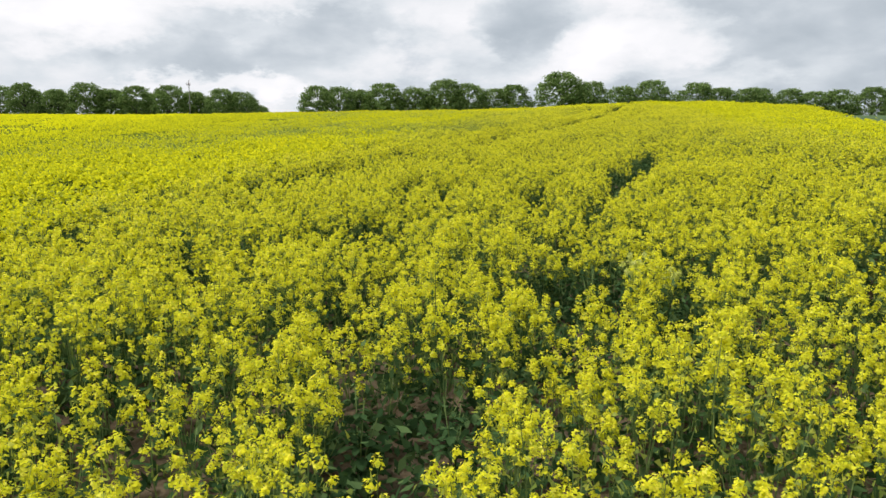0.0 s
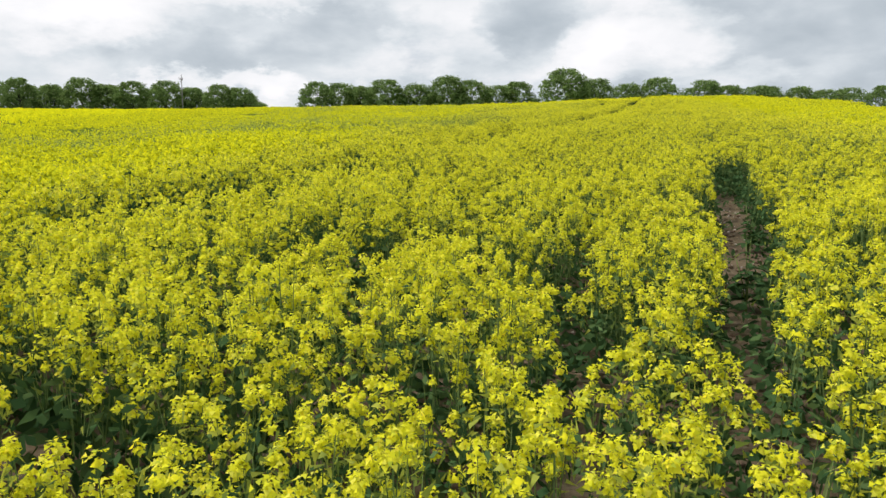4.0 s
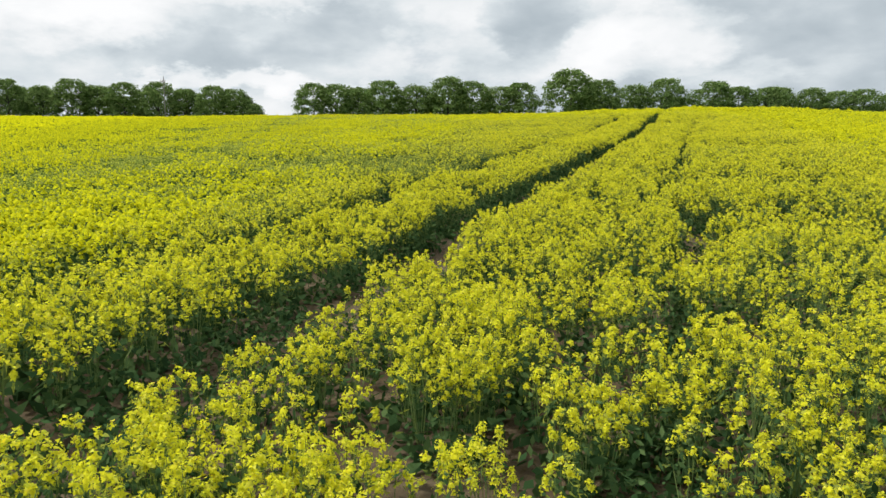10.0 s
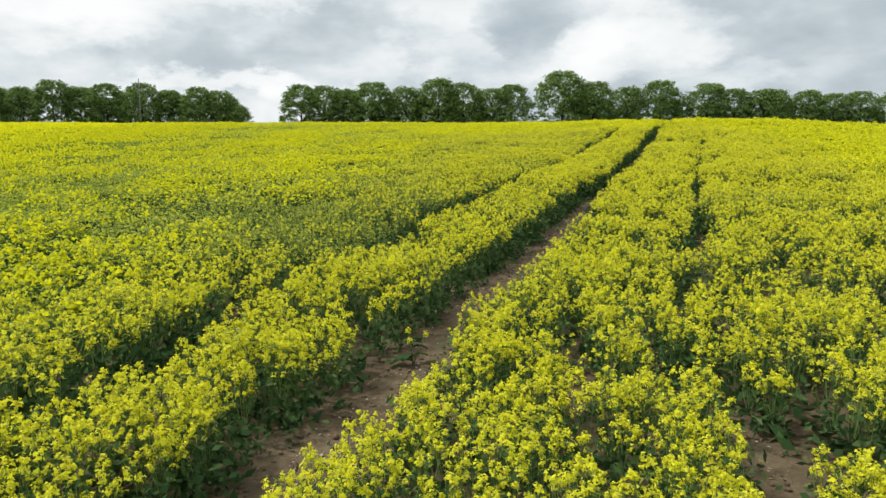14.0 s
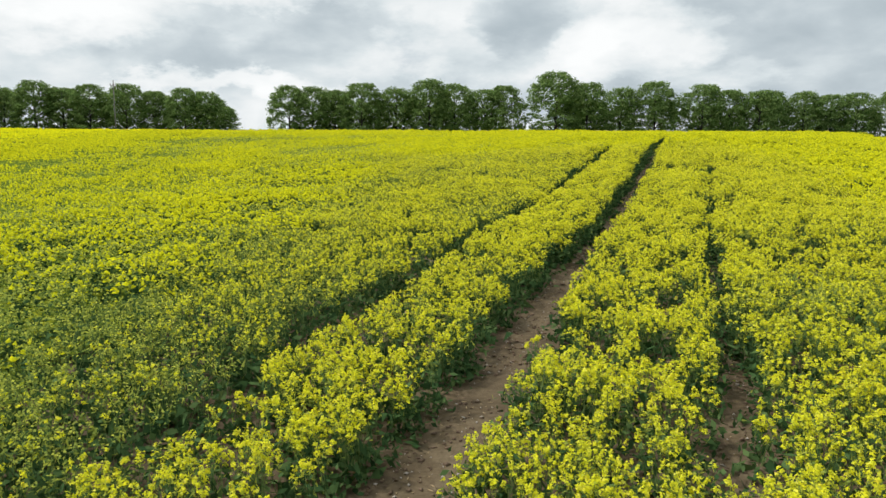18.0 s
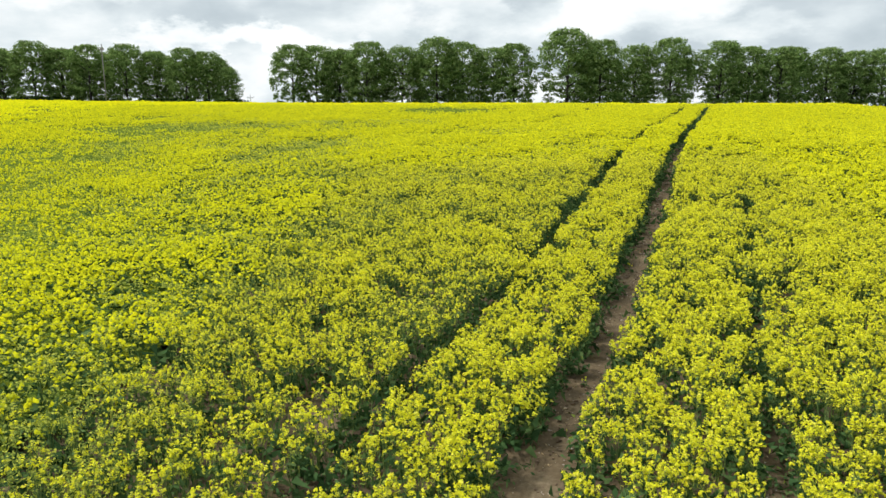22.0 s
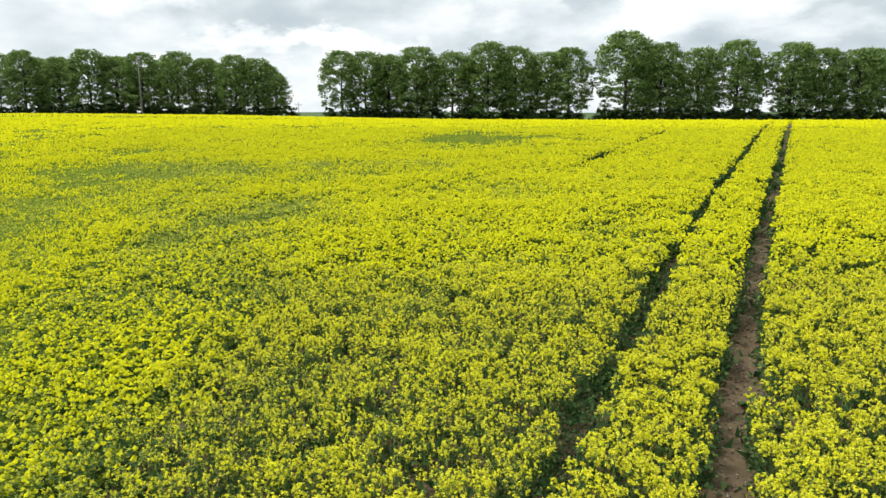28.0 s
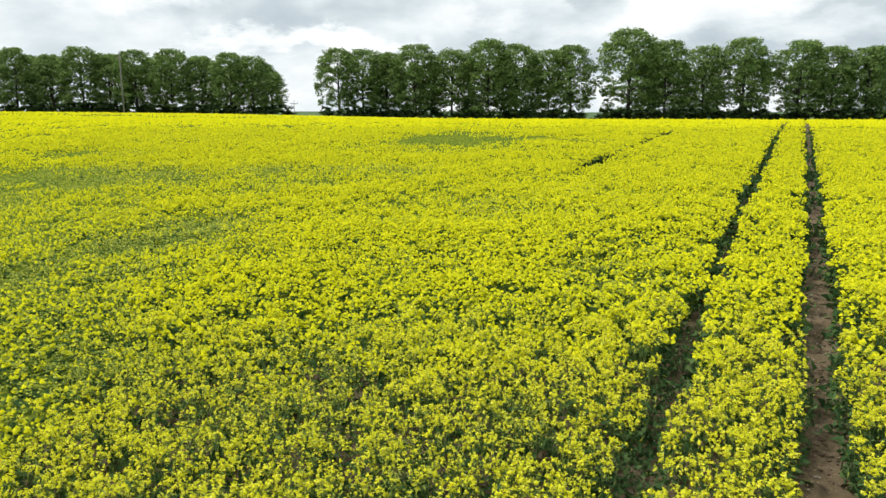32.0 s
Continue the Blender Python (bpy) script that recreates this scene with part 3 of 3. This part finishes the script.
        thick = np.where(np.abs(s + 9.55) < 0.6, 0.5 + 0.8 * value_noise(x, y, 1.7, 61) - 0.7 * np.exp(-((y - 36) / 5) ** 2), np.where((y < 22) & ~((np.abs(s + 1.42) < 0.32) & (y > 8.5) & (y < 16)), 0.75, 0.0) + 0.6 * (q < 0.03))
        ok = (d >= lo) & (d < hi) & (q > -0.12) & (rng.random(x.size) < thick)
        x, y, q = x[ok], y[ok], q[ok]
        k, n = (16, ok.sum()) if hi < 20 else (7, ok.sum())
        low = np.repeat(rng.uniform(0.1, 0.4, n), k)
        c = np.stack([np.repeat(x, k) + rng.normal(scale=0.08, size=n * k), np.repeat(y, k) + rng.normal(scale=0.07, size=n * k), np.repeat(ground_z(x, y), k) + low * rng.uniform(0.1, 1, n * k)], 1)
        put("leaves", blades_at(c, rng.normal(scale=0.6, size=(n * k, 3)) + (0, 0, 0.5), size * rng.uniform(0.6, 1.2, n * k), 2.2, 4 if hi < 20 else 3), 4 if hi < 20 else 3)
    crop = tagged(new("rapeseed_crop"), "dense knee-high oilseed rape crop in full yellow bloom", "crop", kind="stuff")
    for name, mat, label in (("flowers", PETAL, "bright yellow four-petalled flower heads"), ("buds", BUD, "green-yellow unopened buds"),
                             ("stems", RAPE_STEM, "thin green stems"), ("leaves", RAPE_LEAF, "blue-green rape leaves")):
        for lists, corners in zip(sets[name], (3, 4)):
            if lists:
                v = np.concatenate(lists)
                tagged(child(new(name, mesh_of(name, v, faces_of(v, corners), [mat])), crop, label), kind="stuff")
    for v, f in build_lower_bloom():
        tagged(child(new("shaded_lower_shoots", mesh_of("shaded_lower_shoots", v, f, [LOWER], smooth=True)), crop, "yellow-green lower shoots with the shade between the heads painted dark"), kind="stuff")
    for name, mat, label in (("far_bloom", FAR_BLOOM, "bright yellow bloom"), ("flower_clusters", CLUSTER, "yellow flower clusters flecked with green stalks and painted self-shadow"), ("flower_centres", CENTRE, "yellow-green middles of the flower heads"), ("bud_clusters", BUD, "green clusters of closed buds")):
        base = np.cumsum([0] + [len(v) for v, f in clusters[name]])
        v, f = np.concatenate([v for v, f in clusters[name]]), np.concatenate([f + b for (v, f), b in zip(clusters[name], base)])
        tagged(child(new(name, mesh_of(name, v, f, [mat])), crop, label), kind="stuff")


build_crop()


# ---- trees ----
def tube(bm, pts, radii, sides=7):
    rings = []
    for k, (p, r) in enumerate(zip(pts, radii)):
        a = Vector(pts[min(k + 1, len(pts) - 1)]) - Vector(pts[max(k - 1, 0)])
        q = a.to_track_quat("Z", "Y")
        rings.append([bm.verts.new(Vector(p) + q @ Vector((r * math.cos(t), r * math.sin(t), 0))) for t in (2 * math.pi * i / sides for i in range(sides))])
    for a, b in zip(rings, rings[1:]):
        for i in range(sides):
            bm.faces.new((a[i], a[(i + 1) % sides], b[(i + 1) % sides], b[i]))
    bm.faces.new(rings[-1]), bm.faces.new(rings[0][::-1])


def part(name, bm, mat, parent, label=""):
    me = bpy.data.meshes.new(name)
    bm.to_mesh(me), bm.free()
    me.materials.append(mat)
    for p in me.polygons:
        p.use_smooth = True
    return child(new(name, me), parent, label)


def leaf_clumps(rnd, clumps, per, size):
    """Leaves scattered in flattened clumps (centre, radius)."""
    c = np.repeat(np.array([q[0] for q in clumps]), per, 0)
    r = np.repeat(np.array([q[1] for q in clumps]), per)[:, None]
    d = rnd.normal(size=c.shape)
    d /= np.linalg.norm(d, axis=1, keepdims=True)
    pos = c + d * r * rnd.uniform(0.25, 1.0, r.shape) ** 0.5 * (1, 1, 0.45)
    return blades_at(pos, 0.6 * d + rnd.normal(scale=0.5, size=d.shape) + (0, 0, 0.9), size * rnd.uniform(0.6, 1.3, len(pos)), 1.2, 3)


def beech(seed, height, wide, bare, label):
    """A tall belt-grown beech: clear trunk, rising limbs, domed crown of leaf clumps with gaps."""
    rnd = np.random.default_rng(seed)
    tree = tagged(new("beech_tree"), label, "tree", "trees of the shelter belt")
    lean = rnd.normal(scale=0.5, size=2)
    bm = bmesh.new()
    zs = np.linspace(-0.4, 0.9, 9) * height
    pts = [(lean[0] * (z / height) ** 2 + 0.15 * math.sin(z * 0.4 + seed), lean[1] * (z / height) ** 2, z) for z in zs]
    pts[0] = (0, 0, -0.6)
    pts = [p for p in pts if p is pts[0] or p[2] > 0.02 * height]
    tube(bm, pts, list(np.linspace(0.62, 0.1, len(pts))), 8)
    part("trunk", bm, BARK, tree)
    clumps = []
    limbs = 10
    for k in range(limbs):
        z0 = height * (bare + (0.72 - bare) * k / limbs)
        az = k * 2.4 + rnd.uniform(-0.5, 0.5)
        reach = wide * (0.95 - 0.4 * k / limbs) * rnd.uniform(0.7, 1.1)
        rise = height * rnd.uniform(0.12, 0.26)
        line = [(math.cos(az) * reach * f, math.sin(az) * reach * f, z0 + rise * f ** 0.7) for f in (0, 0.35, 0.7, 1.0)]
        bm = bmesh.new()
        tube(bm, line, [0.24, 0.17, 0.1, 0.04], 5)
        part("limb", bm, BARK, tree)
        for f in (0.4, 0.6, 0.8, 1.0):
            p = np.array(line[0]) * (1 - f) + np.array(line[-1]) * f
            clumps.append((p + rnd.normal(scale=0.8, size=3), rnd.uniform(1.2, 2.1)))
    for _ in range(285):                         # layered sprays over the dome of the crown
        f = rnd.uniform(0, 1) ** 0.72
        q = 0.04 + 0.96 * f
        z = height * (bare * 0.7 + (1.0 - bare * 0.7) * q)
        r = wide * min(1.0, 0.72 + 0.8 * q) * math.sqrt(max(0.02, 1 - max(0, (q - 0.5) / 0.52) ** 2.2))
        az, rr = rnd.uniform(0, 6.283), r * rnd.uniform(0.3, 1.0) ** 0.45
        clumps.append(((math.cos(az) * rr, math.sin(az) * rr, z - 0.7), rnd.uniform(1.2, 2.5)))
    for _ in range(28):                          # hanging sprays round the foot of the crown
        az, rr = rnd.uniform(0, 6.283), wide * rnd.uniform(0.3, 0.9)
        clumps.append(((math.cos(az) * rr, math.sin(az) * rr, height * rnd.uniform(0.07, 0.3)), rnd.uniform(0.7, 1.4)))
    v = leaf_clumps(rnd, clumps, 28, 0.30)
    child(new("crown", mesh_of("crown", v, faces_of(v, 3), [TREE_LEAF])), tree, "fresh green beech leaves in layered clumps")
    return tree


LABEL = "tall grey-trunked beech with fresh green crown behind the field"
KINDS = [beech(100 + k, 25.0, w, b, LABEL) for k, (w, b) in enumerate(((8.8, 0.2), (8.2, 0.17), (9.2, 0.15), (7.8, 0.24), (8.6, 0.12), (8.8, 0.2)))]
# place along the belt, row, height of the top
BELT = [(-190, 306, 33.5), (-177.5, 303, 34.3), (-165, 306, 31.8), (-151, 303, 34.3), (-142, 306, 32), (-130, 303, 32.8), (-116, 303, 33.1), (-106, 306, 30.6), (-93.5, 303, 31.5), (-85.5, 304, 30.4), (-78, 303, 24.4), (-53, 303, 32.6), (-44.5, 304, 32.3), (-36, 306, 31.3), (-25, 303, 33.7), (-12, 304, 32), (1, 303, 35.1), (11, 304, 33.5), (22.5, 306, 31.6), (30, 303, 32.9), (50, 304, 37.9), (62.5, 304, 34.2), (77.4, 312, 33), (91, 312, 35.3), (110, 312, 34.4), (122, 313, 32.5), (133.5, 313, 32.2), (141, 318, 32.5), (154, 318, 32.4), (166, 320, 31.2), (176, 318, 31.9), (191, 318, 33.1), (206, 319, 33)]


def plant_belt():
    rnd = random.Random(5)
    spots = [(x, y, (top - float(ground_z(x, y))) * 1.02, 1.0) for x, y, top in BELT]
    # the row behind fills most of the gaps between the crowns
    spots += [(x + 6 + rnd.uniform(-2, 2), y + 11 + rnd.uniform(-2, 3), (top - 8) * rnd.uniform(0.8, 0.92), 0.95) for x, y, top in BELT if abs(x + 78) > 9 and abs(x - 30) > 2 and rnd.random() < 0.85]
    for n, (x, y, h, w) in enumerate(spots):
        src = KINDS[n % len(KINDS)]
        k = h / 25.0
        m = pose(x, y, float(ground_z(x, y)), 0, 0, rnd.uniform(0, 360))
        wide = k * w * rnd.uniform(0.88, 1.05)
        if n < len(KINDS):
            src.matrix_basis = m @ Matrix.Diagonal((wide, wide, k, 1))
        else:
            ob = copy_thing(src, m)
            ob.matrix_basis = m @ Matrix.Diagonal((wide, wide, k, 1))


plant_belt()


def shrub(seed, label):
    rnd = np.random.default_rng(seed)
    bush = tagged(new("shrub"), label, "shrub", "undergrowth of the shelter belt")
    for k in range(4):
        bm = bmesh.new()
        a = k * 1.6
        tube(bm, [(0, 0, -0.3), (math.cos(a) * 0.5, math.sin(a) * 0.5, 1.0), (math.cos(a) * 1.1, math.sin(a) * 1.1, 2.2)], [0.1, 0.07, 0.03], 5)
        part("branch", bm, BARK, bush)
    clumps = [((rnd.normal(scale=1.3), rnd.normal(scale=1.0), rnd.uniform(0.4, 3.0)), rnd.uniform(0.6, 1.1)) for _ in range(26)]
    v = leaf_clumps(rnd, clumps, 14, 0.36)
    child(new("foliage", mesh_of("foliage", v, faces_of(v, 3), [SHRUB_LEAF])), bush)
    return bush


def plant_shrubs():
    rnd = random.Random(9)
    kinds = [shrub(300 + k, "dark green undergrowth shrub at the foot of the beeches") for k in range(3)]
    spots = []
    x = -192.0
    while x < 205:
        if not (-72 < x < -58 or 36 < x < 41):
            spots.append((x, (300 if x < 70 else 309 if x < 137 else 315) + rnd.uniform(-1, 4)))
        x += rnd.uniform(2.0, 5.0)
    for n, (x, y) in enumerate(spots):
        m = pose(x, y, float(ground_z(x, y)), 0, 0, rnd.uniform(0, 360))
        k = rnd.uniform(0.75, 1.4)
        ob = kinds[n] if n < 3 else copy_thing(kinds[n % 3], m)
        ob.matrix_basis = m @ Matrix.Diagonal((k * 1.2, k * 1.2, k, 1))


plant_shrubs()


# ---- power poles ----
def rod(bm, a, b, r1, r2, sides=10):
    tube(bm, [a, tuple((Vector(a) + Vector(b)) / 2), b], [r1, (r1 + r2) / 2, r2], sides)


def power_pole(x, y, top, arm, turn, label):
    z0 = float(ground_z(x, y))
    h = top - z0
    p = tagged(new("power_pole"), label, "pole")
    p.matrix_basis = pose(x, y, z0, 0, 0, turn)
    bm = bmesh.new()
    rod(bm, (0, 0, -0.8), (0, 0, h), 0.13, 0.08)
    part("shaft", bm, POLE_WOOD, p)
    bm = bmesh.new()
    bmesh.ops.create_cube(bm, size=1)
    for v in bm.verts:
        v.co = (v.co.x * arm, v.co.y * 0.12, v.co.z * 0.14)
    bmesh.ops.bevel(bm, geom=bm.edges[:], offset=0.015, segments=1, affect="EDGES")
    a = part("crossarm", bm, POLE_WOOD, p)
    a.location = (0, 0.17, h - 1.1)
    for k in (-0.45, 0.0, 0.45):
        bm = bmesh.new()
        rod(bm, (0, 0, 0), (0, 0, 0.12), 0.03, 0.03)
        rod(bm, (0, 0, 0.12), (0, 0, 0.34), 0.09, 0.06)
        i = part("insulator", bm, CERAMIC, a)
        i.location = (k * arm, 0, 0.07)
    for k in (-1, 1):
        bm = bmesh.new()
        rod(bm, (k * arm * 0.32, 0.17, h - 1.15), (0, 0.13, h - 1.9), 0.025, 0.025, 6)
        part("stay", bm, STEEL, p)
    return p


power_pole(-60.4, 170.7, 20.85, 1.5, 75, "weathered wooden power pole in front of the beeches")
power_pole(-65.8, 290.0, 14.45, 2.6, 5, "wooden power pole with crossarm in the gap between the trees")


# ---- single plants that stand in the wheel tracks ----
def rape_plant(seed, height, heads, label, leaves=14, petal=None, group="plants in the wheel tracks"):
    """A single plant: forked stem, flower heads, and lobed leaves that arch outwards and grow smaller upwards."""
    rnd = np.random.default_rng(seed)
    plant = tagged(new("rapeseed_plant"), label, "plant", group)
    for k in range(max(heads, 3)):
        a, r = rnd.uniform(0, 6.283), rnd.uniform(0.03, 0.13)
        h = height * rnd.uniform(0.72, 1.0)
        tip = (math.cos(a) * r, math.sin(a) * r, h)
        bm = bmesh.new()
        tube(bm, [(0, 0, -0.03), (tip[0] * 0.35, tip[1] * 0.35, h * 0.5), tip], [0.006, 0.005, 0.003], 5)
        part("stem", bm, RAPE_STEM, plant)
        if k < heads:
            v = domes(np.array([tip]), 0.028, 40, 0.0095, 4)
            child(new("flower_head", mesh_of("flower_head", v, faces_of(v), [petal or PETAL])), plant)
    for k in range(leaves):
        a, q = rnd.uniform(0, 6.283), rnd.uniform(0.06, 0.78)
        h = height * q
        n = (0.16 - 0.12 * q) * rnd.uniform(0.8, 1.25)
        bm = bmesh.new()
        d, w = Vector((math.cos(a), math.sin(a), 0.45)), Vector((-math.sin(a), math.cos(a), 0))
        rows = [[bm.verts.new(Vector((0, 0, h)) + d * n * f - Vector((0, 0, 0.5 * n * f * f)) + w * n * e * g + Vector((0, 0, 0.1 * n * abs(e)))) for e in (-1, 0, 1)] for f, g in ((0.05, 0.05), (0.3, 0.2), (0.45, 0.14), (0.7, 0.27), (0.95, 0.2), (1.15, 0.02))]
        for p, r in zip(rows, rows[1:]):
            for i in (0, 1):
                bm.faces.new((p[i], p[i + 1], r[i + 1], r[i]))
        part("leaf", bm, RAPE_LEAF, plant)
    return plant


def plant_singles():
    rnd = random.Random(3)
    kinds = [rape_plant(501, 0.55, 7, "lone leafy rape plant with a few yellow heads on bare soil"),
             rape_plant(502, 0.32, 3, "short leafy rape plant at the edge of a wheel track"),
             rape_plant(503, 0.62, 0, "bushy green rape plant without flowers in a gap", 34, None, "plants in the gaps"),
             rape_plant(504, 0.80, 12, "rape plant with pale cream-green faded flower heads", 22, PALE, "faded plants")]
    used = set()
    for src, x, y, k in SINGLES:
        m = pose(x, y, float(ground_z(x, y)), 0, 0, rnd.uniform(0, 360))
        ob = copy_thing(kinds[src], m) if src in used else kinds[src]
        used.add(src)
        ob.matrix_basis = m @ Matrix.Diagonal((k, k, k, 1))


SINGLES = [(0, 6.1, 35.0, 1.1), (1, 10.5, 47.9, 0.6), (0, 9.1, 34.8, 0.9), (0, 11.5, 49.5, 0.75), (0, 12.6, 52.4, 0.9), (1, 12.75, 52.9, 1.1), (1, 8.5, 42.5, 0.5), (0, 5.5, 24.2, 0.85), (1, 3.9, 34.7, 1.0), (1, 3.1, 28.6, 1.2), (1, 9.0, 35.6, 1.1), (1, 6.35, 35.3, 1.0),
           (2, 1.25, 5.75, 1.0), (2, -0.45, 3.55, 0.9), (2, 0.05, 3.55, 0.8), (2, 0.95, 6.55, 0.9), (2, 1.7, 15.5, 0.9), (2, 2.75, 10.75, 0.9), (2, 3.6, 12.75, 0.8),
           (3, 1.5, 5.4, 0.86), (3, 1.6, 5.6, 0.88), (3, 1.7, 5.35, 0.84), (3, 1.39, 27.75, 0.86)]
plant_singles()


# ---- stones, clods and straw on the bare soil ----
def litter(name, label, mat, count, lo, hi, flat, seed, category):
    rnd = np.random.default_rng(seed)
    x, y = rnd.uniform(-4, 24, count * 26), rnd.uniform(4, 78, count * 26)
    ok = (gap(x, y) > 0.02) & (nearness(x, y) < 34)
    x, y = x[ok][:count], y[ok][:count]
    n = len(x)
    corner = np.array([(1, 0, 0), (0, 1, 0), (-1, 0, 0), (0, -1, 0), (0, 0, 1), (0, 0, -1)], float)
    tri = np.array([(0, 1, 4), (1, 2, 4), (2, 3, 4), (3, 0, 4), (1, 0, 5), (2, 1, 5), (3, 2, 5), (0, 3, 5)])
    size = np.exp(rnd.uniform(math.log(lo), math.log(hi), (n, 1, 1)))
    v = corner[None] * size * rnd.uniform(0.6, 1.25, (n, 6, 1)) * np.stack([rnd.uniform(0.7, flat[0], n), rnd.uniform(0.5, 1, n), rnd.uniform(0.4, flat[1], n)], 1)[:, None]
    a = rnd.uniform(0, 6.283, n)
    ca, sa = np.cos(a)[:, None], np.sin(a)[:, None]
    px = v[..., 0] * ca - v[..., 1] * sa + x[:, None]
    py = v[..., 0] * sa + v[..., 1] * ca + y[:, None]
    base = ground_z(x, y) + 0.05 * (value_noise(x, y, 0.9, 3) - 0.5)
    pz = v[..., 2] + (base + size[:, 0, 0] * 0.15)[:, None]
    verts = np.stack([px, py, pz], -1).reshape(-1, 3)
    faces = (tri[None] + 6 * np.arange(n)[:, None, None]).reshape(-1, 3)
    tagged(new(name, mesh_of(name, verts, faces, [mat])), label, category, kind="stuff")


litter("soil_clods", "crumbled brown soil clods in the wheel tracks", CLOD, 5000, 0.012, 0.05, (1.2, 0.7), 71, "soil")
litter("flint_stones", "pale flint stones scattered on the bare soil", FLINT, 3500, 0.006, 0.028, (1.4, 0.7), 72, "stones")
litter("straw_bits", "broken pale straw lying on the soil", STRAW, 2500, 0.006, 0.014, (6.0, 0.5), 73, "straw")
